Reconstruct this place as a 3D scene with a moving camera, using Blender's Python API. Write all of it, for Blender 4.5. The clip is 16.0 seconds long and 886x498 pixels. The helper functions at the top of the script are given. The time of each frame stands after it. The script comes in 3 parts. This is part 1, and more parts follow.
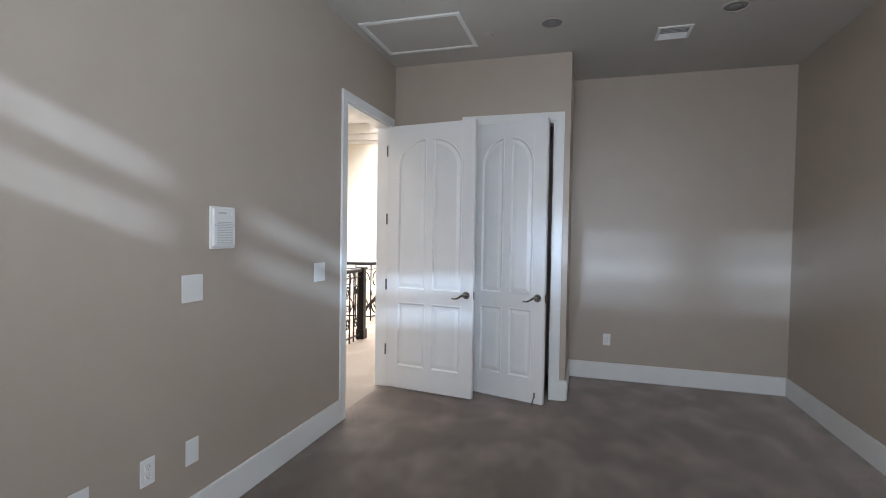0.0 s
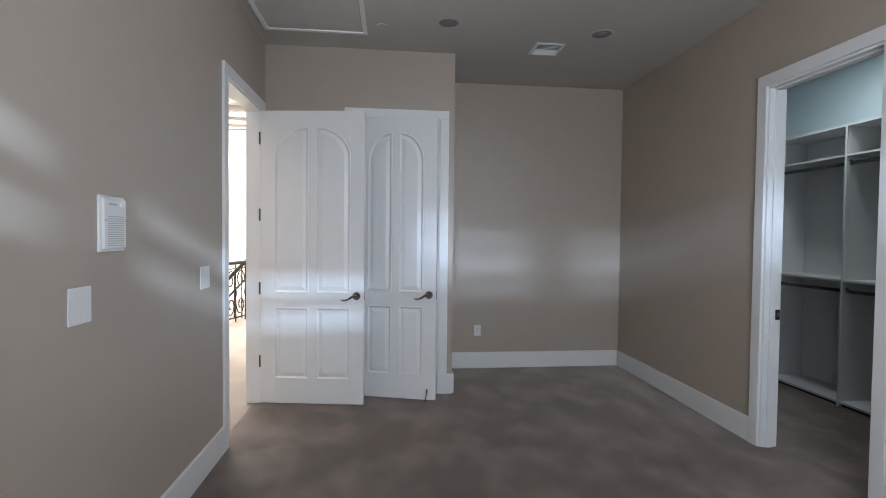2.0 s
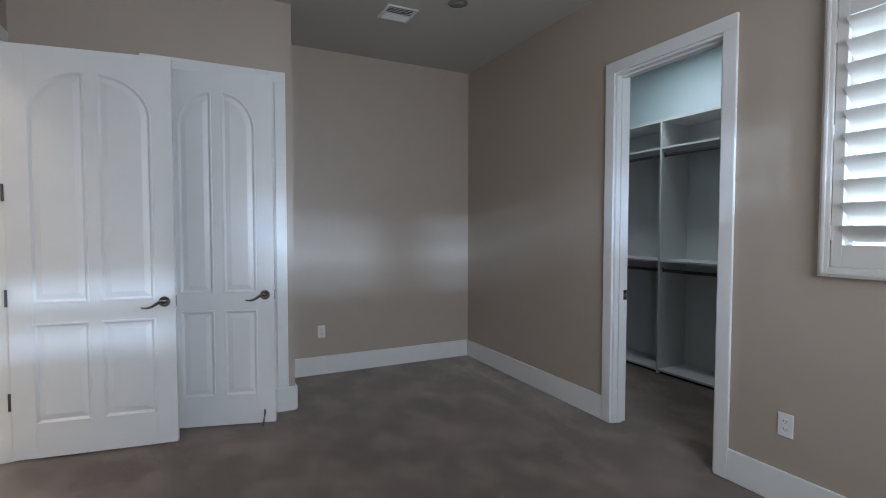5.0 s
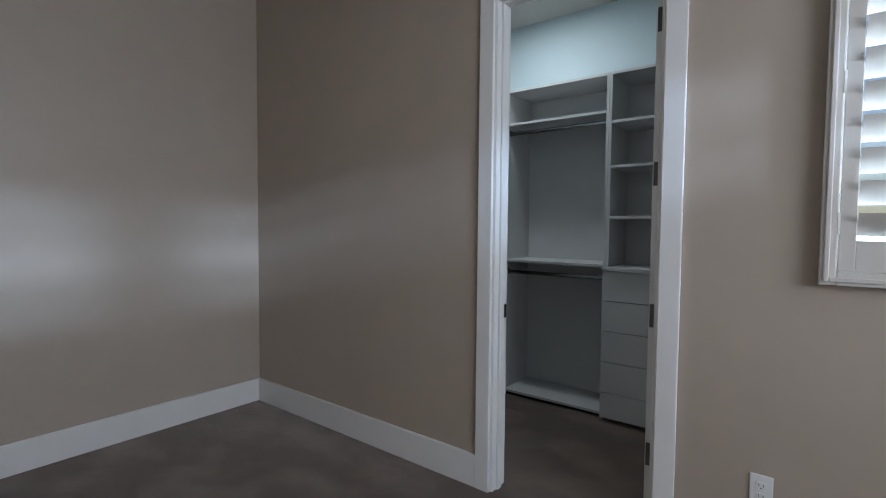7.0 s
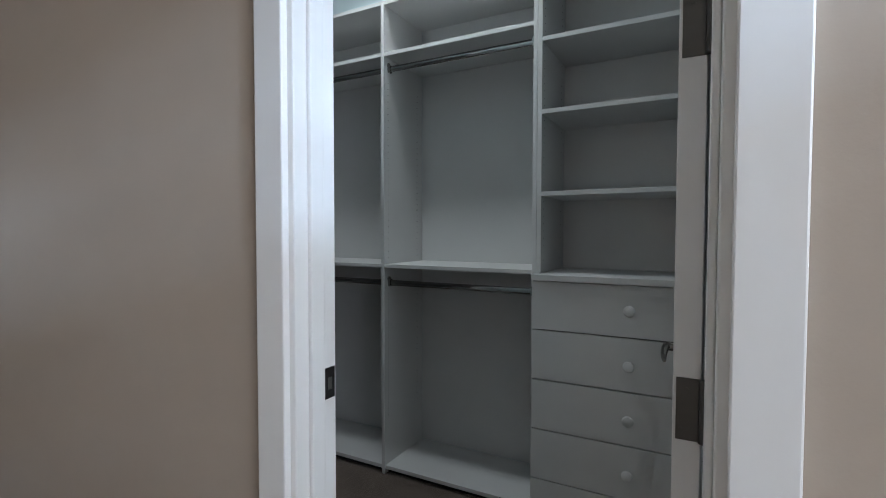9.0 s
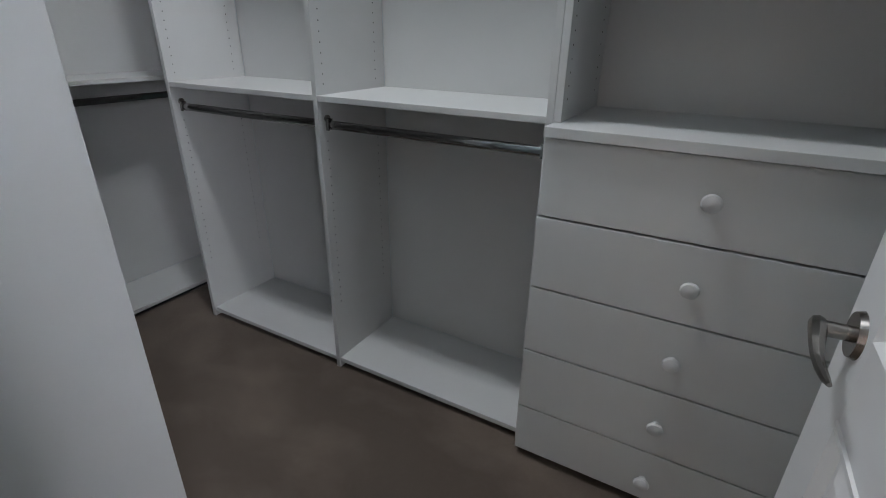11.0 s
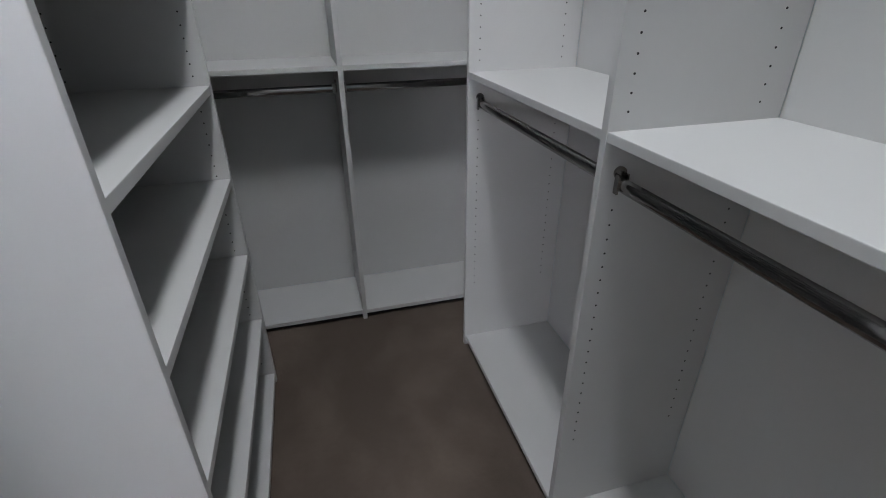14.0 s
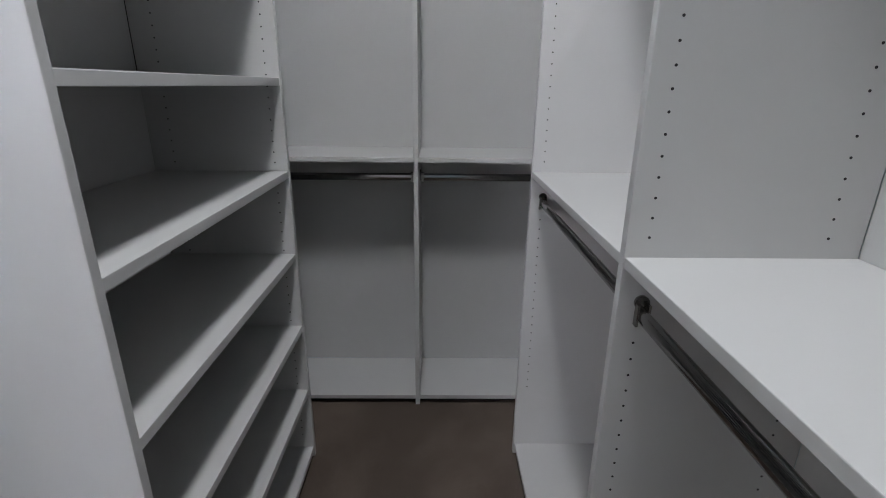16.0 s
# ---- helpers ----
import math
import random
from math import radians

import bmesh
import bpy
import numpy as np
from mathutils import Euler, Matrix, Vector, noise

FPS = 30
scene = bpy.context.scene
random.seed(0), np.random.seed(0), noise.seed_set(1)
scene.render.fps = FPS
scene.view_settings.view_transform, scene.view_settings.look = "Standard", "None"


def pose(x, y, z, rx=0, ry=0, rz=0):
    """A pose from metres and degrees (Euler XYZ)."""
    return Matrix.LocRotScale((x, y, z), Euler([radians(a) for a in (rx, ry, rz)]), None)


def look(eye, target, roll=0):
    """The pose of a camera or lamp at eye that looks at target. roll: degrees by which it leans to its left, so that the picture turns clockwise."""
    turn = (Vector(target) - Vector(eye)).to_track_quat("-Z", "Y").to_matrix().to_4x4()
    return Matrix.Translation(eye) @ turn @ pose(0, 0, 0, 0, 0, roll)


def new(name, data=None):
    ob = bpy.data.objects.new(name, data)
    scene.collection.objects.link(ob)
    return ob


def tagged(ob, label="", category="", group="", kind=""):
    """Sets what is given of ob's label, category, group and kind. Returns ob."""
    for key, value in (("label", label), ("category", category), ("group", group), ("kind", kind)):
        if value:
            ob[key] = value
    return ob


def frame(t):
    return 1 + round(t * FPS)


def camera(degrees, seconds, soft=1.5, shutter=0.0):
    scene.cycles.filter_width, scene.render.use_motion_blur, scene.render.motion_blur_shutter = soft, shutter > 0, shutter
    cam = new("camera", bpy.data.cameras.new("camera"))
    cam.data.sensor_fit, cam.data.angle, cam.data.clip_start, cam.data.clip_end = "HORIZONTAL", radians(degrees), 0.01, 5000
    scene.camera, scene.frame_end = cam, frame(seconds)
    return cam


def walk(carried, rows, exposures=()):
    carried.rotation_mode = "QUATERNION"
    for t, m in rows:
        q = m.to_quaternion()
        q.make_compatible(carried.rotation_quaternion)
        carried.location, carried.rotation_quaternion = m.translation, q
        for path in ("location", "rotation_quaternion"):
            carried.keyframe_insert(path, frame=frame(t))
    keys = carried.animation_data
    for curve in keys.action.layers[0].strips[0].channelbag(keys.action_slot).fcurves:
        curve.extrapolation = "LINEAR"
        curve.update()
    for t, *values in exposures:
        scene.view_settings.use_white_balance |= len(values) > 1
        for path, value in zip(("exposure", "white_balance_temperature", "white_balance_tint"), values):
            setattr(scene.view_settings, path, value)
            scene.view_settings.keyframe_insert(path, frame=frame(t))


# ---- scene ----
cam = camera(85.2, 16.0, soft=0.95)
PATH = [
    (0, (1.786, -0.18, 1.442), (1.22, 1.737, 1.385), 0.9),
    (0.5, (1.559, -0.13, 1.422), (1.215, 1.84, 1.366), 0.9),
    (1, (1.342, -0.05, 1.438), (1.193, 1.943, 1.377), 0.9),
    (1.5, (1.171, -0.075, 1.438), (1.154, 1.924, 1.38), 0.7),
    (2, (1.086, -0.133, 1.433), (1.299, 1.855, 1.375), 0.6),
    (2.5, (1.058, -0.163, 1.434), (1.538, 1.778, 1.377), 0.6),
    (3, (1.048, -0.176, 1.43), (1.628, 1.737, 1.371), 0.3),
    (3.5, (1.04, -0.158, 1.422), (1.657, 1.743, 1.36), 0.3),
    (3.7, (1.018, -0.143, 1.431), (1.65, 1.753, 1.365), 0.2),
    (6, (1.084, 1.012, 1.341), (2.266, 2.623, 1.262), 0.3),
    (6.5, (1.365, 1.298, 1.352), (2.717, 2.769, 1.271), 0.4),
    (7, (1.57, 1.63, 1.343), (3.151, 2.851, 1.25), 0.5),
    (7.5, (1.935, 1.8, 1.29), (3.649, 2.828, 1.214), 0.3),
    (8, (2.233, 1.962, 1.300), (3.989, 2.915, 1.212), 0.5),
    (8.5, (2.540, 2.110, 1.281), (4.297, 3.061, 1.191), 0.5),
    (9, (2.888, 2.149, 1.250), (4.648, 3.095, 1.181), 0.1),
    (9.5, (3.170, 2.225, 1.245), (4.929, 3.161, 1.069), 0.3),
    (9.7, (3.258, 2.266, 1.252), (5.016, 3.182, 0.984), 0.4),
    (11.8, (3.826, 2.543, 1.297), (5.288, 3.483, 0.307), -0.5),
    (12, (3.852, 2.599, 1.307), (5.278, 3.597, 0.322), -0.4),
    (12.5, (3.981, 2.69, 1.313), (5.188, 3.954, 0.339), -0.8),
    (13, (4.194, 2.714, 1.315), (5.09, 4.226, 0.36), -1.1),
    (13.5, (4.283, 2.791, 1.313), (5.0, 4.403, 0.37), -0.9),
    (14, (4.401, 2.83, 1.306), (4.862, 4.537, 0.371), -0.6),
    (14.5, (4.553, 2.813, 1.287), (4.73, 4.579, 0.365), -0.2),
    (15, (4.603, 2.805, 1.279), (4.657, 4.581, 0.362), 0.2),
    (15.5, (4.615, 2.805, 1.288), (4.646, 4.608, 0.424), 0.3),
    (16, (4.606, 2.853, 1.345), (4.632, 4.746, 0.7), 0.6),
]
walk(cam, [(t, look(eye, target, roll)) for t, eye, target, roll in PATH],
     [(0, 0.34, 6300, 10.5), (1.5, 0.32, 6270, 11), (3.5, 0.04, 6300, 11.5), (6.0, 0.22, 6030, 8.5), (7.5, 0.17, 6340, 12), (8.0, 0.33, 6400, 12), (8.5, 0.8, 6450, 11),
      (9.5, 0.6, 6350, 11), (11.8, 1.62, 6650, 17), (12.5, 1.55, 6650, 17), (13, 1.48, 6650, 17), (16, 1.52, 6750, 19)])

# ---- world and light ----
world = bpy.data.worlds.new("world")
scene.world = world
world.use_nodes = True
wn = world.node_tree
sky = wn.nodes.new("ShaderNodeTexSky")
sky.sky_type, sky.sun_disc = "NISHITA", False
sky.sun_elevation, sky.sun_rotation = radians(40), radians(180)
wn.links.new(sky.outputs[0], wn.nodes["Background"].inputs[0])
wn.nodes["Background"].inputs[1].default_value = 0.12


def area(name, m, sx, sy, power, color, spread=180):
    d = bpy.data.lights.new(name, "AREA")
    d.shape, d.size, d.size_y, d.energy, d.color, d.spread = "RECTANGLE", sx, sy, power, color, radians(spread)
    ob = new(name, d)
    ob.matrix_world = m
    return ob


# stand-ins for daylight outside the shutters, added fills, the hall's and closet's ceiling lamps
area("sky_light_low", look((-1.5, -15.0, 4.9), (2.0, -0.55, 2.1)), 1.4, 1.2, 4600, (0.56, 0.75, 1.0))
area("sky_light_high", look((9.6, -12.3, 5.6), (2.0, -0.55, 2.1)), 0.8, 0.42, 2700, (0.56, 0.76, 1.0))
# added low outside, stands in for light off the sunlit ground
area("bounce_light_east", look((5.3, 0.85, 0.7), (3.65, 1.0, 1.9)), 1.4, 1.5, 150, (0.66, 0.84, 1.0))
# unseen fill added on the room side of the shutters for window daylight
area("window_fill_south", look((1.9, -0.47, 1.8), (1.9, 3, 1.65)), 2.0, 1.1, 41, (0.86, 0.92, 1.0), 150)
# unseen panel under the hall ceiling, added to brighten the hall
area("hall_fill_light", look((-1.9, 8.0, 4.05), (-1.9, 8.0, 0)), 2.4, 4.6, 620, (1.0, 0.985, 0.955), 130)
area("hall_lamp", look((-1.33, 3.35, 4.05), (-1.33, 3.35, 0)), 0.22, 0.22, 26, (1.0, 0.88, 0.78))
area("closet_light", look((4.52, 3.38, 3.03), (4.52, 3.38, 0)), 0.2, 0.4, 10.5, (0.88, 0.965, 1.0))

# ---- materials ----


def mat(name, color, rough=0.5, metal=0.0, vary=0.06, scale=6.0, bump=0.0, bump_scale=200.0, coarse=0.9, spec=0.5, fine=1.0, pile=0.0):
    """A painted or plain surface: two scales of tone, fine relief and uneven gloss."""
    m = bpy.data.materials.new(name)
    m.use_nodes = True
    nt = m.node_tree
    b = nt.nodes["Principled BSDF"]
    co = nt.nodes.new("ShaderNodeTexCoord")
    n1 = nt.nodes.new("ShaderNodeTexNoise")
    n1.inputs["Scale"].default_value, n1.inputs["Detail"].default_value = coarse, 4
    n2 = nt.nodes.new("ShaderNodeTexNoise")
    n2.inputs["Scale"].default_value, n2.inputs["Detail"].default_value = scale, 6
    for n in (n1, n2):
        nt.links.new(co.outputs["Object"], n.inputs["Vector"])
    add = nt.nodes.new("ShaderNodeMath")
    add.operation = "ADD"
    nt.links.new(n1.outputs["Fac"], add.inputs[0])
    weak = nt.nodes.new("ShaderNodeMapRange")
    weak.inputs["To Min"].default_value, weak.inputs["To Max"].default_value = 0.5 - 0.5 * fine, 0.5 + 0.5 * fine
    nt.links.new(n2.outputs["Fac"], weak.inputs["Value"])
    nt.links.new(weak.outputs[0], add.inputs[1])
    ramp = nt.nodes.new("ShaderNodeMapRange")
    ramp.inputs["From Min"].default_value, ramp.inputs["From Max"].default_value = 0.6, 1.4
    ramp.inputs["To Min"].default_value, ramp.inputs["To Max"].default_value = 1 - vary, 1 + vary
    nt.links.new(add.outputs[0], ramp.inputs["Value"])
    mul = nt.nodes.new("ShaderNodeVectorMath")
    mul.operation = "SCALE"
    mul.inputs[0].default_value = color
    nt.links.new(ramp.outputs[0], mul.inputs["Scale"])
    if pile:  # streaky patches: pile swept the other way, plus shutter light put into the colour
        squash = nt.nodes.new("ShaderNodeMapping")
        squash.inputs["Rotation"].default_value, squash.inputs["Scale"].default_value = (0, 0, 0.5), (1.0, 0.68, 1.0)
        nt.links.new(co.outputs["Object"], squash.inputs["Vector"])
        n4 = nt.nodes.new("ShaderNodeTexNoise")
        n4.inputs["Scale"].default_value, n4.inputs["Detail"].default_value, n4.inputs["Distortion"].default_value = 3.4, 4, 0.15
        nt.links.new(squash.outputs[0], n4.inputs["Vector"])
        brushed_lit = nt.nodes.new("ShaderNodeMapRange")
        brushed_lit.inputs["From Min"].default_value, brushed_lit.inputs["From Max"].default_value = 0.44, 0.8
        brushed_lit.inputs["To Min"].default_value, brushed_lit.inputs["To Max"].default_value = 1.0, 1.0 + pile
        nt.links.new(n4.outputs["Fac"], brushed_lit.inputs["Value"])
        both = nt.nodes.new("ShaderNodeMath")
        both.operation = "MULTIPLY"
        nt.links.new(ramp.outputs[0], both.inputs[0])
        nt.links.new(brushed_lit.outputs[0], both.inputs[1])
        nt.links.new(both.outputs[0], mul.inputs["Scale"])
    nt.links.new(mul.outputs[0], b.inputs["Base Color"])
    rr = nt.nodes.new("ShaderNodeMapRange")
    rr.inputs["To Min"].default_value, rr.inputs["To Max"].default_value = rough * 0.85, min(1.0, rough * 1.15)
    nt.links.new(n2.outputs["Fac"], rr.inputs["Value"])
    nt.links.new(rr.outputs[0], b.inputs["Roughness"])
    b.inputs["Metallic"].default_value = metal
    b.inputs["Specular IOR Level"].default_value = spec
    if bump:
        n3 = nt.nodes.new("ShaderNodeTexNoise")
        n3.inputs["Scale"].default_value, n3.inputs["Detail"].default_value = bump_scale, 3
        nt.links.new(co.outputs["Object"], n3.inputs["Vector"])
        bp = nt.nodes.new("ShaderNodeBump")
        bp.inputs["Strength"].default_value, bp.inputs["Distance"].default_value = bump, 0.002
        nt.links.new(n3.outputs["Fac"], bp.inputs["Height"])
        nt.links.new(bp.outputs[0], b.inputs["Normal"])
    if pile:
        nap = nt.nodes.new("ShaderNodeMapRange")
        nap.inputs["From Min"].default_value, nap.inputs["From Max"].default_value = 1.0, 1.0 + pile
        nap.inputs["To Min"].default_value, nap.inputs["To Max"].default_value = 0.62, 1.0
        nt.links.new(brushed_lit.outputs[0], nap.inputs["Value"])
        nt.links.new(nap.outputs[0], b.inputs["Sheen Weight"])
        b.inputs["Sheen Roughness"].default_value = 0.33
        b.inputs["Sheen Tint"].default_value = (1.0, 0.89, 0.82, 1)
    return m


PAINT = mat("taupe_satin_paint", (0.426, 0.360, 0.299), 0.40, vary=0.035, bump=0.1, bump_scale=160)
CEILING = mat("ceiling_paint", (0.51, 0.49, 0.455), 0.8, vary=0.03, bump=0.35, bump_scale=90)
TRIM = mat("white_trim_paint", (0.78, 0.78, 0.77), 0.33, vary=0.025, bump=0.08, bump_scale=60)
DOOR = mat("white_door_paint", (0.76, 0.76, 0.76), 0.36, vary=0.025, bump=0.08, bump_scale=60)
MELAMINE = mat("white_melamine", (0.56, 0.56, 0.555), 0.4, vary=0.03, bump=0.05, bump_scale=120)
SHUTTER = mat("shutter_paint", (0.62, 0.59, 0.55), 0.35, vary=0.02)
CLOSETWALL = mat("closet_wall_paint", (0.57, 0.67, 0.70), 0.6, vary=0.03, bump=0.2, bump_scale=160)
CREAM = mat("cream_hall_paint", (0.72, 0.68, 0.60), 0.55, vary=0.03, bump=0.2, bump_scale=160)
HALLCEIL = mat("hall_ceiling_paint", (0.78, 0.78, 0.77), 0.7, vary=0.02)
PLASTIC = mat("white_plastic", (0.78, 0.78, 0.77), 0.3, vary=0.02)
GRILLE = mat("grey_plastic", (0.5, 0.5, 0.51), 0.5, vary=0.03)
NICKEL = mat("satin_nickel", (0.30, 0.285, 0.27), 0.24, 1.0, vary=0.05, scale=40)
CHROME = mat("chrome", (0.28, 0.275, 0.27), 0.09, 1.0, vary=0.04, scale=30)
BRONZE = mat("dark_hinge_metal", (0.12, 0.115, 0.11), 0.42, 0.9, vary=0.1, scale=40)
IRON = mat("black_iron", (0.016, 0.015, 0.015), 0.42, 0.4, vary=0.2, scale=30)
# near-black put in for the shade inside holes, gaps and toe recesses
DARK = mat("recess_shade", (0.02, 0.02, 0.02), 0.9, vary=0.05)
CANIN = mat("can_baffle", (0.2, 0.195, 0.19), 0.5, vary=0.05)
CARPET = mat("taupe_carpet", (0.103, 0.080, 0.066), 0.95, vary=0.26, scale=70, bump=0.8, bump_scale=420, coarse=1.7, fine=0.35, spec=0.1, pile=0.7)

# paler copy of CARPET: the hall's bright light is put into its colour
HALLCARPET = mat("taupe_carpet_lit", (0.20, 0.165, 0.138), 0.95, vary=0.25, scale=70, bump=0.8, bump_scale=420, coarse=1.7, fine=0.35, spec=0.1, pile=0.3)


# ---- building helpers ----


def box(bm, x0, y0, z0, x1, y1, z1, bevel=0.0):
    """A box between two corners, its edges rounded by bevel."""
    vs = bmesh.ops.create_cube(bm, size=1, matrix=Matrix.LocRotScale(((x0 + x1) / 2, (y0 + y1) / 2, (z0 + z1) / 2), None, (abs(x1 - x0), abs(y1 - y0), abs(z1 - z0))))["verts"]
    if bevel:
        es = list({e for v in vs for e in v.link_edges})
        bmesh.ops.bevel(bm, geom=es, offset=bevel, segments=2, affect="EDGES", profile=0.5)


def tube(bm, a, b, r, n=12, r2=None, cap=True):
    """A round bar from a to b."""
    a, b = Vector(a), Vector(b)
    d = b - a
    m = Matrix.Translation((a + b) / 2) @ d.to_track_quat("Z", "Y").to_matrix().to_4x4()
    bmesh.ops.create_cone(bm, cap_ends=cap, segments=n, radius1=r, radius2=r if r2 is None else r2, depth=d.length, matrix=m)


def sweep(bm, pts, r, n=8):
    """A round bar bent through the points."""
    pts = [Vector(p) for p in pts]
    rings = []
    for i, p in enumerate(pts):
        d = (pts[min(i + 1, len(pts) - 1)] - pts[max(i - 1, 0)]).normalized()
        q = d.to_track_quat("Z", "Y").to_matrix()
        rr = r[i] if isinstance(r, (list, tuple)) else r
        rings.append([bm.verts.new(p + q @ Vector((rr * math.cos(2 * math.pi * k / n), rr * math.sin(2 * math.pi * k / n), 0))) for k in range(n)])
    for a, b in zip(rings, rings[1:]):
        for k in range(n):
            bm.faces.new((a[k], a[(k + 1) % n], b[(k + 1) % n], b[k]))
    bm.faces.new(rings[0][::-1])
    bm.faces.new(rings[-1])


def finish(bm, name, material, smooth=False):
    bmesh.ops.recalc_face_normals(bm, faces=bm.faces)
    me = bpy.data.meshes.new(name)
    bm.to_mesh(me)
    bm.free()
    me.materials.append(material)
    if smooth:
        for p in me.polygons:
            p.use_smooth = True
        me.set_sharp_from_angle(angle=radians(40))
    return me


def part(name, bm, material, parent=None, label="", smooth=False):
    ob = new(name, finish(bm, name, material, smooth))
    if parent:
        ob.parent = parent
    if label:
        ob["label"] = label
    return ob


def boxes(*rows, bevel=0.0):
    bm = bmesh.new()
    for r in rows:
        box(bm, *r, bevel=bevel)
    return bm


def empty(name, m, label, category, group="", kind=""):
    ob = new(name)
    ob.empty_display_size = 0.1
    ob.matrix_world = m
    return tagged(ob, label, category, group, kind)


def setting(name, bm, material, label, category):
    return tagged(part(name, bm, material), label, category, kind="structure")


# ---- the plan ----
EAST, NORTH, SOUTH, CEIL, TH = 3.61, 4.98, -0.55, 3.05, 0.12   # room: west wall at x = 0
BOXY, BOXX = 4.175, 1.64                                       # the boxed-out corner with a door
CLX0, CLX1, CLY0 = EAST + TH, 5.292, 1.8                       # closet
E0, E1 = 3.199, 4.03                                           # entry opening in the west wall
B0, B1 = 0.765, 1.497                                          # door in the boxed-out corner
C0, C1 = 2.130, 2.880                                          # closet doorway in the east wall
HEAD = 2.442
WY0, WY1, WZ0, WZ1 = 0.35, 1.573, 1.209, 2.405                   # east window
SX0, SX1, SM0, SM1 = 0.6, 3.4, 1.55, 1.70                      # two south windows and the pier between them

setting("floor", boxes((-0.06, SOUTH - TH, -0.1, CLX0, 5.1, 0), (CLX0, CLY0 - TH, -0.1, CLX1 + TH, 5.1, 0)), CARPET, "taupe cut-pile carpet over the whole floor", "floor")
setting("floor_hall", boxes((-6.1, 1.0, -0.1, -0.06, 11, 0)), HALLCARPET, "cut-pile carpet of the hall, paled to stand in for bright light", "floor")
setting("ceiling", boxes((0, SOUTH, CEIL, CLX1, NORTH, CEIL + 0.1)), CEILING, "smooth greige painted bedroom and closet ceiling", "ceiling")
setting("ceiling_hall", boxes((-6, 1.0, 4.1, -TH, 11, 4.2)), HALLCEIL, "white painted hall ceiling", "ceiling")
setting("wall_west", boxes((-TH, SOUTH - TH, 0, 0, E0 - 0.02, 4.1), (-TH, E0 - 0.02, HEAD + 0.02, 0, E1 + 0.02, 4.1), (-TH, E1 + 0.02, 0, 0, 11, 4.1)), PAINT, "taupe satin wall with an entry doorway", "wall")
setting("wall_closet_front", boxes((0, BOXY, 0, B0 - 0.02, BOXY + TH, CEIL), (B0 - 0.02, BOXY, HEAD + 0.02, B1 + 0.02, BOXY + TH, CEIL), (B1 + 0.02, BOXY, 0, BOXX, BOXY + TH, CEIL)), PAINT, "taupe boxed-out wall with a door", "wall")
setting("wall_closet_side", boxes((BOXX - TH, BOXY + TH, 0, BOXX, NORTH, CEIL)), PAINT, "taupe return wall of the boxed-out corner", "wall")
setting("wall_north", boxes((0, NORTH, 0, EAST + TH / 2, NORTH + TH, CEIL)), PAINT, "taupe satin wall of the alcove", "wall")
setting("wall_south", boxes((0, SOUTH - TH, 0, SX0, SOUTH, CEIL), (SX1, SOUTH - TH, 0, EAST, SOUTH, CEIL), (SX0, SOUTH - TH, 0, SX1, SOUTH, WZ0), (SX0, SOUTH - TH, WZ1, SX1, SOUTH, CEIL), (SM0, SOUTH - TH, WZ0, SM1, SOUTH, WZ1)), PAINT, "taupe wall with two shuttered windows", "wall")
EM = EAST + TH - 0.012
setting("wall_east", boxes((EAST, SOUTH - TH, 0, EM, WY0, CEIL), (EAST, WY0, 0, EM, WY1, WZ0), (EAST, WY0, WZ1, EM, WY1, CEIL), (EAST, WY1, 0, EM, C0 - 0.02, CEIL), (EAST, C0 - 0.02, HEAD + 0.02, EM, C1 + 0.02, CEIL), (EAST, C1 + 0.02, 0, EM, NORTH, CEIL)), PAINT, "taupe satin wall with closet doorway and window", "wall")
setting("wall_closet_west", boxes((EM, CLY0, 0, CLX0, C0 - 0.02, CEIL), (EM, C0 - 0.02, HEAD + 0.02, CLX0, C1 + 0.02, CEIL), (EM, C1 + 0.02, 0, CLX0, NORTH, CEIL)), CLOSETWALL, "pale painted closet side of the doorway wall", "wall")
setting("wall_closet_east", boxes((CLX1, CLY0, 0, CLX1 + TH, NORTH, CEIL)), CLOSETWALL, "pale painted back wall of the closet", "wall")
setting("wall_closet_north", boxes((EAST + TH / 2, NORTH, 0, CLX1 + TH, NORTH + TH, CEIL)), CLOSETWALL, "pale painted end wall of the closet", "wall")
setting("wall_closet_south", boxes((CLX0, CLY0 - TH, 0, CLX1 + TH, CLY0, CEIL)), CLOSETWALL, "pale painted closet wall", "wall")
setting("wall_hall_north", boxes((-6, 10.6, 0, -TH, 10.72, 4.1)), CREAM, "cream painted hall wall", "wall")
setting("wall_hall_south", boxes((-6, 1.0, 0, -TH, 1.12, 4.1)), CREAM, "cream painted hall wall", "wall")
setting("wall_hall_west", boxes((-6.1, 1.0, 0, -6, 10.72, 4.1)), CREAM, "cream painted hall wall", "wall")

setting("crown_molding", boxes((-6, 10.42, 3.86, -TH, 10.6, 4.096), (-6, 10.5, 3.72, -TH, 10.6, 3.87), (-6, 10.56, 3.64, -TH, 10.6, 3.73), bevel=0.02), TRIM, "deep stepped white crown moulding at the hall ceiling", "molding")
setting("baseboard_hall", boxes((-6, 10.58, 0, -TH, 10.6, 0.17), bevel=0.004), TRIM, "tall white baseboard in the hall", "baseboard")

# baseboards
BH, BT = 0.172, 0.018


def baseboard(name, x0, y0, x1, y1):
    bm = boxes((x0, y0, 0, x1, y1, BH), bevel=0.004)
    setting(name, bm, TRIM, "tall white painted baseboard along the wall", "baseboard")


